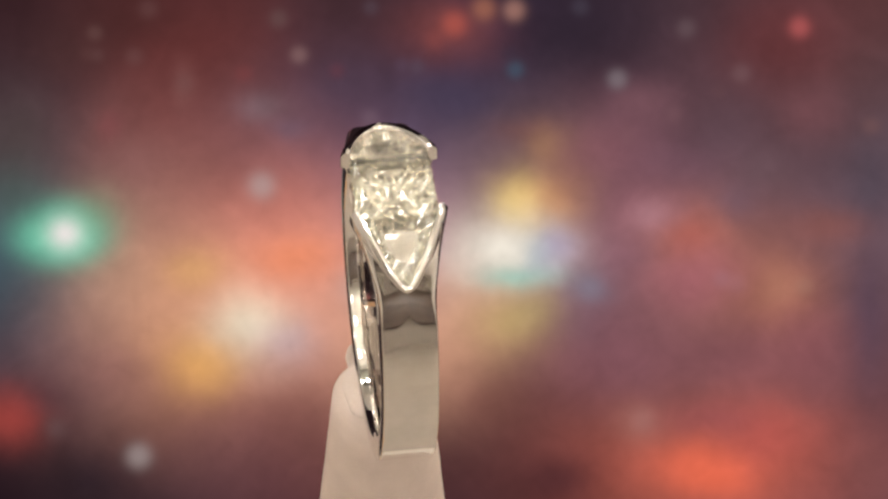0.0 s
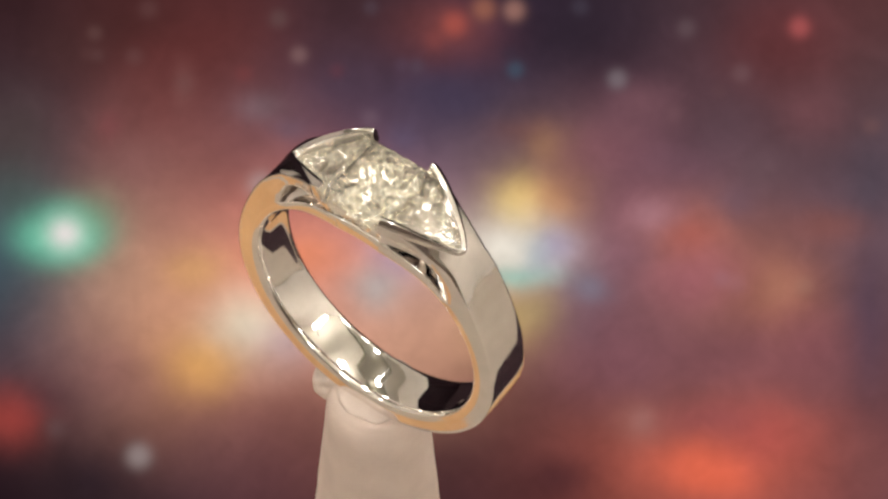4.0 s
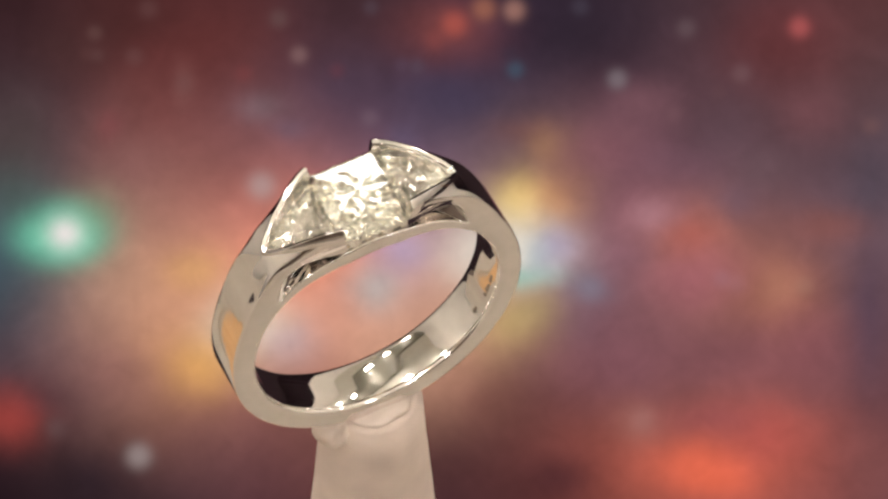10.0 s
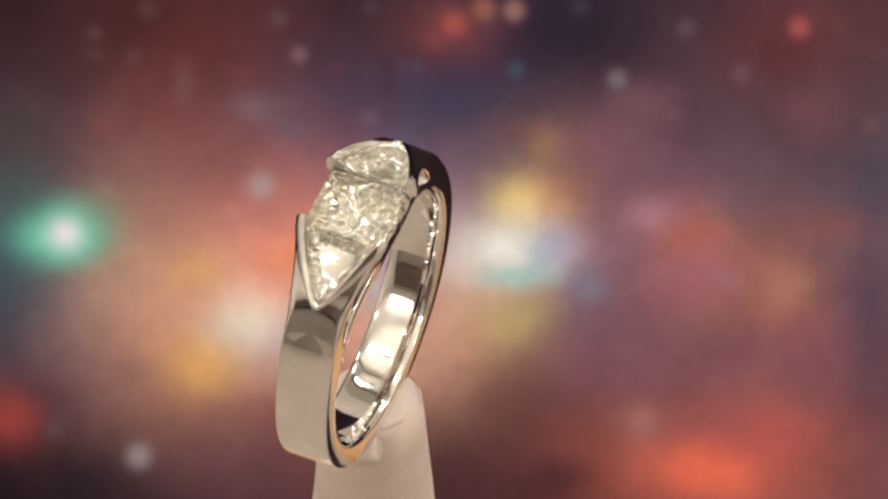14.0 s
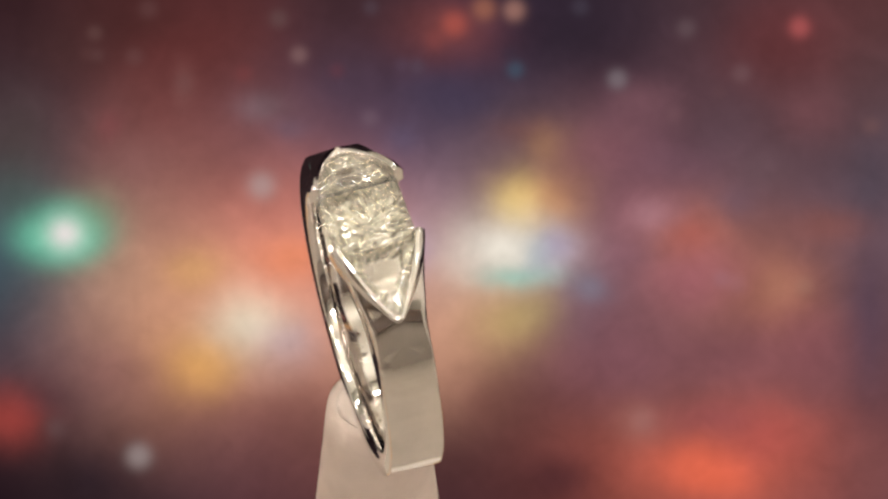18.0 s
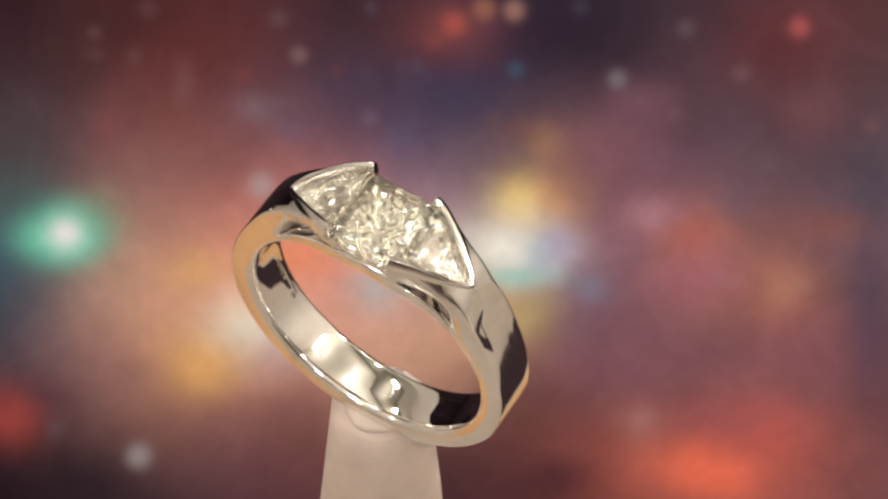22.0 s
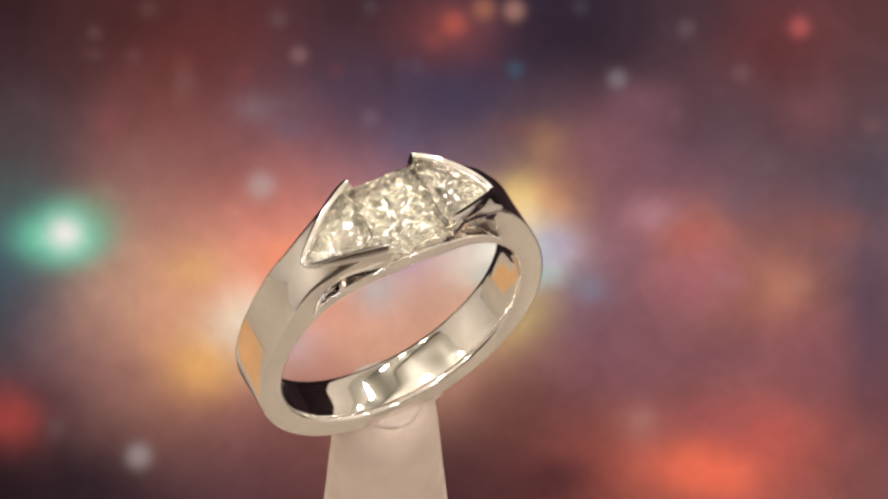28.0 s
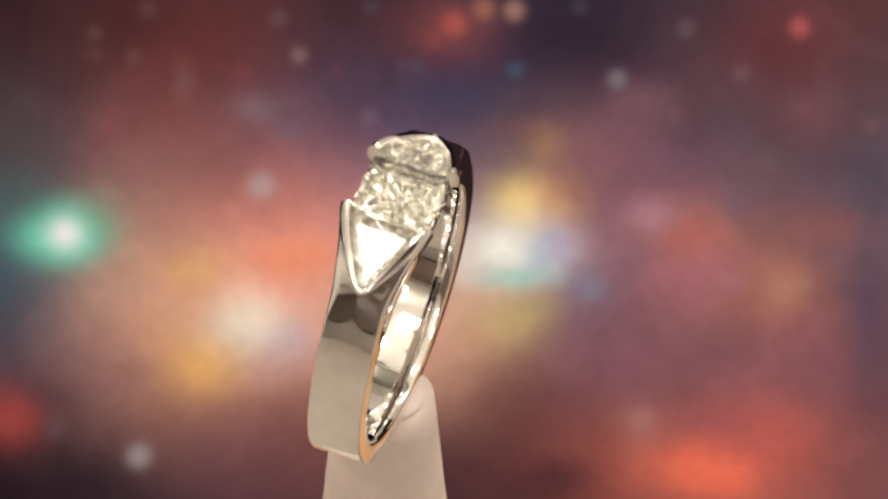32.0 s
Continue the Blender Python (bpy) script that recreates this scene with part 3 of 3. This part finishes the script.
def cone_stand():
    stand = empty("cone_stand", "tapered off-white plaster cone with putty on its tip", "stand")
    bm = bmesh.new()
    base = TABLE_Z + 8 * MM
    profile = [(8.9 * MM, base), (9.2 * MM, base + 0.6 * MM)]
    for k in range(1, 40):
        z = base + (STAND_TOP - base - 1.2 * MM) * k / 39
        profile.append(((3.62 + 0.0735 * (-13.4 - z / MM)) * MM, z))
    for k in range(1, 7):
        w = radians(15 * k)
        profile.append(((2.35 + 0.98 * math.cos(w)) * MM, STAND_TOP - 1.2 * MM + 1.0 * MM * math.sin(w)))
    lathe(bm, profile, 96, 0.012)
    part("cone", bm, PLASTER, stand)
    bm = bmesh.new()
    made = bmesh.ops.create_icosphere(bm, subdivisions=4, radius=1.0)
    for v in made["verts"]:
        q = 1 + 0.10 * noise.noise(v.co * 1.7)
        v.co = Vector((v.co.x * 2.8 * q, v.co.y * 2.7 * q, v.co.z * 0.62 * q - 10.9)) * MM
    part("putty", bm, PUTTY, stand, "dab of pale putty under the ring")
    bm = bmesh.new()
    made = bmesh.ops.create_icosphere(bm, subdivisions=4, radius=1.0)
    for v in made["verts"]:
        q = 1 + 0.28 * noise.noise(v.co * 1.3 + Vector((4, 1, 2)))
        v.co = Vector((v.co.x * 1.45 * q - 3.3, v.co.y * 1.6 * q - 0.5, v.co.z * 1.25 * q - 12.0)) * MM
    part("putty", bm, PUTTY, stand, "squeezed-out lump of putty")
    return stand


def turntable():
    table = empty("turntable", "small round white turntable carrying the cone", "turntable")
    bm = bmesh.new()
    lathe(bm, [(19 * MM, TABLE_Z + 3 * MM), (20 * MM, TABLE_Z + 3.6 * MM), (20 * MM, TABLE_Z + 7.2 * MM), (19.2 * MM, TABLE_Z + 8 * MM)], 96)
    part("platter", bm, PLATTER, table)
    bm = bmesh.new()
    lathe(bm, [(15 * MM, TABLE_Z), (15 * MM, TABLE_Z + 3 * MM)], 64)
    part("foot", bm, DARK_METAL, table, "dark foot")
    return table


# ---- the room ----
def table_top():
    """A table top in three strips: cream paper in front, an oak strip, black cloth behind; it ends just behind the stand."""
    bm = bmesh.new()
    box(bm, (-900 * MM, -1480 * MM, TABLE_Z - 22 * MM), (900 * MM, 6 * MM, TABLE_Z), 1.0 * MM)
    top = thing("table", bm, PAPER, "table top with cream paper, an oak strip and black cloth", "table", "structure")
    # unseen strips, laid out by the colours they should mirror in the ring
    for name, mat, x0, x1, y0, y1 in (
            ("paper_flap", PAPER, -185, 8, 6, 16), ("oak_strip", OAK, -185, 8, 16, 34), ("paper_flap", PAPER, -185, 8, 34, 44),
            ("paper_flap", PAPER, 8, 900, 6, 28), ("oak_strip", OAK, 8, 48, 28, 44), ("oak_strip", OAK, 48, 105, 28, 44), ("cloth_strip", BLACK_CLOTH, 105, 900, 28, 44)):
        bm = bmesh.new()
        box(bm, (x0 * MM, y0 * MM, TABLE_Z - 22 * MM), (x1 * MM, y1 * MM, TABLE_Z), 1.0 * MM)
        part(name, bm, mat, top, "orange oak strip" if mat is OAK else "black cloth strip" if mat is BLACK_CLOTH else "")
    bm = bmesh.new()
    box(bm, (-900 * MM, 6 * MM, TABLE_Z - 22 * MM), (-185 * MM, 70 * MM, TABLE_Z), 1.0 * MM)
    part("paper_flap", bm, PAPER, top)
    for x in (-0.84, 0.84):
        for y in (-1.38, -0.06):
            bm = bmesh.new()
            box(bm, (x - 0.025, y - 0.025, FLOOR_Z), (x + 0.025, y + 0.025, TABLE_Z - 0.023), 0.003)
            part("leg", bm, OAK, top, "square oak leg")
    # black strip added out of view, so the band's right side mirrors dark
    bm = bmesh.new()
    box(bm, (0, 0, 0), (390 * MM, 25 * MM, 1.2 * MM), 0.5 * MM)
    bmesh.ops.transform(bm, matrix=pose(26 * MM, 1 * MM, TABLE_Z, 0, 0, -2.5), verts=bm.verts)
    thing("mirrored_black_strip", bm, BLACK_CLOTH, "unseen black strip along the edge of the table, added to darken the ring's reflections", "cloth")
    # made-up block, never in view: gives the ring's side face its orange reflection
    bm = bmesh.new()
    box(bm, (-104 * MM, -30 * MM, TABLE_Z), (-45 * MM, 5 * MM, TABLE_Z + 2.0 * MM), 0.6 * MM)
    thing("mirrored_orange_block", bm, OAK, "unseen flat orange block on the cream paper, added for orange in the ring's reflections", "block")


FLOOR_Z = -0.56


def reflection_box():
    """A brown box with a pale foot, on the floor beside the table; unseen, made up to mirror a brown streak in the
    band.
    """
    chest = empty("reflection_box", "unseen brown leather box with a pale foot strip, added for a streak in the reflections", "box")
    chest.matrix_basis = pose(0.82, 0.35, FLOOR_Z, 0, 0, -8)
    bm = bmesh.new()
    box(bm, (-0.03, -0.012, 0.055), (0.05, 0.012, 0.31), 0.006)
    part("body", bm, LEATHER, chest)
    bm = bmesh.new()
    box(bm, (-0.035, -0.015, 0.312), (0.055, 0.015, 0.345), 0.006)
    part("lid", bm, LEATHER, chest)
    bm = bmesh.new()
    box(bm, (-0.025, -0.014, 0.0), (0.045, 0.014, 0.052), 0.004)
    part("foot", bm, PLATTER, chest, "pale foot strip")


ROOM = (-1.6, 1.6, -1.5, 1.6, 1.15)


def room():
    x0, x1, y0, y1, top = ROOM
    bm = bmesh.new()
    box(bm, (x0, y0, FLOOR_Z - 0.1), (x1, y1, FLOOR_Z))
    thing("floor", bm, BLACK_CLOTH, "dark floor behind the table", "floor", "structure")
    bm = bmesh.new()
    box(bm, (x0, y0, top), (x1, y1, top + 0.1))
    thing("ceiling", bm, CEILING_PAINT, "warm white ceiling", "ceiling", "structure")
    # made-up beam: keeps the bright ceiling out of the band's inner reflection
    bm = bmesh.new()
    box(bm, (x0 + 0.004, 0.55, top - 0.07), (x1 - 0.004, 1.02, top - 0.004), 0.006)
    thing("darkening_beam", bm, BEAM, "flat olive-brown beam under the ceiling, unseen, added to darken reflections inside the band", "beam", "structure")
    for name, lo, hi, mat, label in (
            ("wall_west", (x0 - 0.1, y0, FLOOR_Z), (x0, y1, top), WALL_PAINT, "cream wall"),
            ("wall_east", (x1, y0, FLOOR_Z), (x1 + 0.1, y1, top), WALL_PAINT, "cream wall"),
            ("wall_south", (x0, y0 - 0.1, FLOOR_Z), (x1, y0, top), GREIGE_PAINT, "greige wall"),
            ("wall_north", (x0, y1, FLOOR_Z), (x1, y1 + 0.1, top), WALL_PAINT, "cream wall")):
        bm = bmesh.new()
        box(bm, lo, hi)
        thing(name, bm, mat, label, "wall", "structure")

    # the curtain hangs in shallow folds; added unseen, to keep low reflections black
    bm = bmesh.new()
    sections = []
    for k in range(241):
        x = x0 + 0.02 + (x1 - x0 - 0.04) * k / 240
        y = y1 - 0.045 + 0.014 * math.sin(x * 46) + 0.006 * math.sin(x * 19 + 1)
        sections.append([(x, y, FLOOR_Z), (x, y, 0.42), (x, y + 0.006, 0.42), (x, y + 0.006, FLOOR_Z)])
    loft(bm, sections)
    thing("curtain", bm, BLACK_CLOTH, "unseen black cloth hung along the lower wall, added to darken reflections", "curtain", "structure")
    stand_in_cabinet(pose(0, y0, 0.25))


def stand_in_cabinet(place):
    """Added unseen, so the shoulders mirror dark where the camera operator stands. Two closed doors with bar handles;
    the front looks along +y of its own.
    """
    cabinet = empty("stand_in_cabinet", "unseen dark walnut cabinet with two closed doors, standing in for the dark camera side", "cabinet")
    cabinet.matrix_basis = place
    wide, tall = 1.5, 0.72
    bm = bmesh.new()
    box(bm, (-wide, 0, 0), (wide, 0.06, tall), 0.004)
    part("body", bm, WALNUT, cabinet)
    for side in (-1, 1):
        ends = sorted((side * 0.003, side * (wide - 0.004)))
        bm = bmesh.new()
        box(bm, (ends[0], 0.061, 0.004), (ends[1], 0.08, tall - 0.004), 0.003)
        door = part("door", bm, WALNUT, cabinet)
        bm = bmesh.new()
        box(bm, (side * 0.05 - 0.006, 0.078, 0.20), (side * 0.05 + 0.006, 0.102, 0.34), 0.004)
        part("handle", bm, DARK_METAL, door, "dark metal handle")


def backdrop():
    """The glowing nebula picture, square to the view, leaning on the floor behind the table."""
    far = 0.70
    unit = 2 * far * math.tan(radians(7.0)) / PRINT
    bm = bmesh.new()
    a, b = 8.25, 4.75
    for x, y in ((-a, -b), (a, -b), (a, b), (-a, b)):
        bm.verts.new((x, y, 0))
    bm.faces.new(bm.verts[:])
    ob = new("backdrop", finish(bm, "backdrop", NEBULA, 0))
    ob.matrix_basis = CAMERA_POSE @ Matrix.Translation((0, 0, -far)) @ Matrix.Scale(unit, 4)
    tagged(ob, "blurred red and violet nebula picture, softly glowing, behind the ring", "backdrop", "", "structure")


def panel_lamp(x, y, wide, deep):
    """A lit rectangular panel on two thin rods under the ceiling; it shines down, with an added upward glow that
    brightens the ceiling.
    """
    top, drop = ROOM[4], 0.22
    lamp = empty("panel_lamp", "lit rectangular panel lamp hanging from the ceiling", "lamp")
    lamp["group"] = "panel lamps"
    lamp.matrix_basis = pose(x, y, top)
    for side in (-1, 1):
        bm = bmesh.new()
        lathe(bm, [(0.003, -drop + 0.010), (0.003, -0.012), (0.02, -0.010), (0.02, 0.0)], 20)
        rod = part("rod", bm, DARK_METAL, lamp, "thin dark rod")
        rod.location = (side * wide * 0.4, 0, 0)
    bm = bmesh.new()
    box(bm, (-wide / 2, -deep / 2, -drop - 0.010), (wide / 2, deep / 2, -drop + 0.010), 0.003)
    part("glass_panel", bm, WARM_LAMP, lamp, "lit glass panel")
    return lamp


LAMP_HEIGHT = ROOM[4] - 0.22


def towards(x, y, wide, deep):
    """A panel lamp by its slopes from the ring: sideways, away from the camera, and its two widths."""
    return panel_lamp(x * LAMP_HEIGHT, y * LAMP_HEIGHT, wide * LAMP_HEIGHT, deep * LAMP_HEIGHT)


room()
table_top()
reflection_box()
backdrop()
towards(-0.12, 0.7915, 0.15, 0.051)
towards(-0.31, -0.36, 0.15, 0.12)
towards(1.37, 0.78, 0.18, 0.22)
towards(0.40, 0.86, 0.10, 0.08)
towards(-0.52, 0.80, 0.11, 0.08)
towards(-1.15, 0.95, 0.14, 0.12)
towards(0.85, 1.05, 0.12, 0.10)
# the remaining panels are made up: extra light for the room and the stones
towards(0.30, 0.22, 0.14, 0.12)
towards(-0.35, 0.18, 0.14, 0.12)
towards(0.20, -0.95, 0.18, 0.12)
towards(-0.90, -0.90, 0.18, 0.12)
towards(1.00, -0.75, 0.18, 0.16)
towards(-1.25, -0.10, 0.12, 0.12)
towards(1.30, 0.0, 0.12, 0.12)

RING = diamond_ring()
STAND = cone_stand()
TURNTABLE = turntable()

RING_SEAT = pose(-0.492 * MM, 0.74 * MM, -0.071 * MM) @ pose(0, 0, 0, -1.687, 0, 0) @ pose(0, 0, 0, 0, -2.117, 0)
STAND_SEAT = pose(-0.37 * MM, 0.28 * MM, 0)


def motions():
    times = [float(k) for k in range(33)]
    for carried, seat in ((RING, RING_SEAT), (STAND, STAND_SEAT), (TURNTABLE, pose(0, 0, 0))):
        walk(carried, [(t, pose(0, 0, 0, 0, 0, turn_at(t)) @ seat) for t in times])


motions()
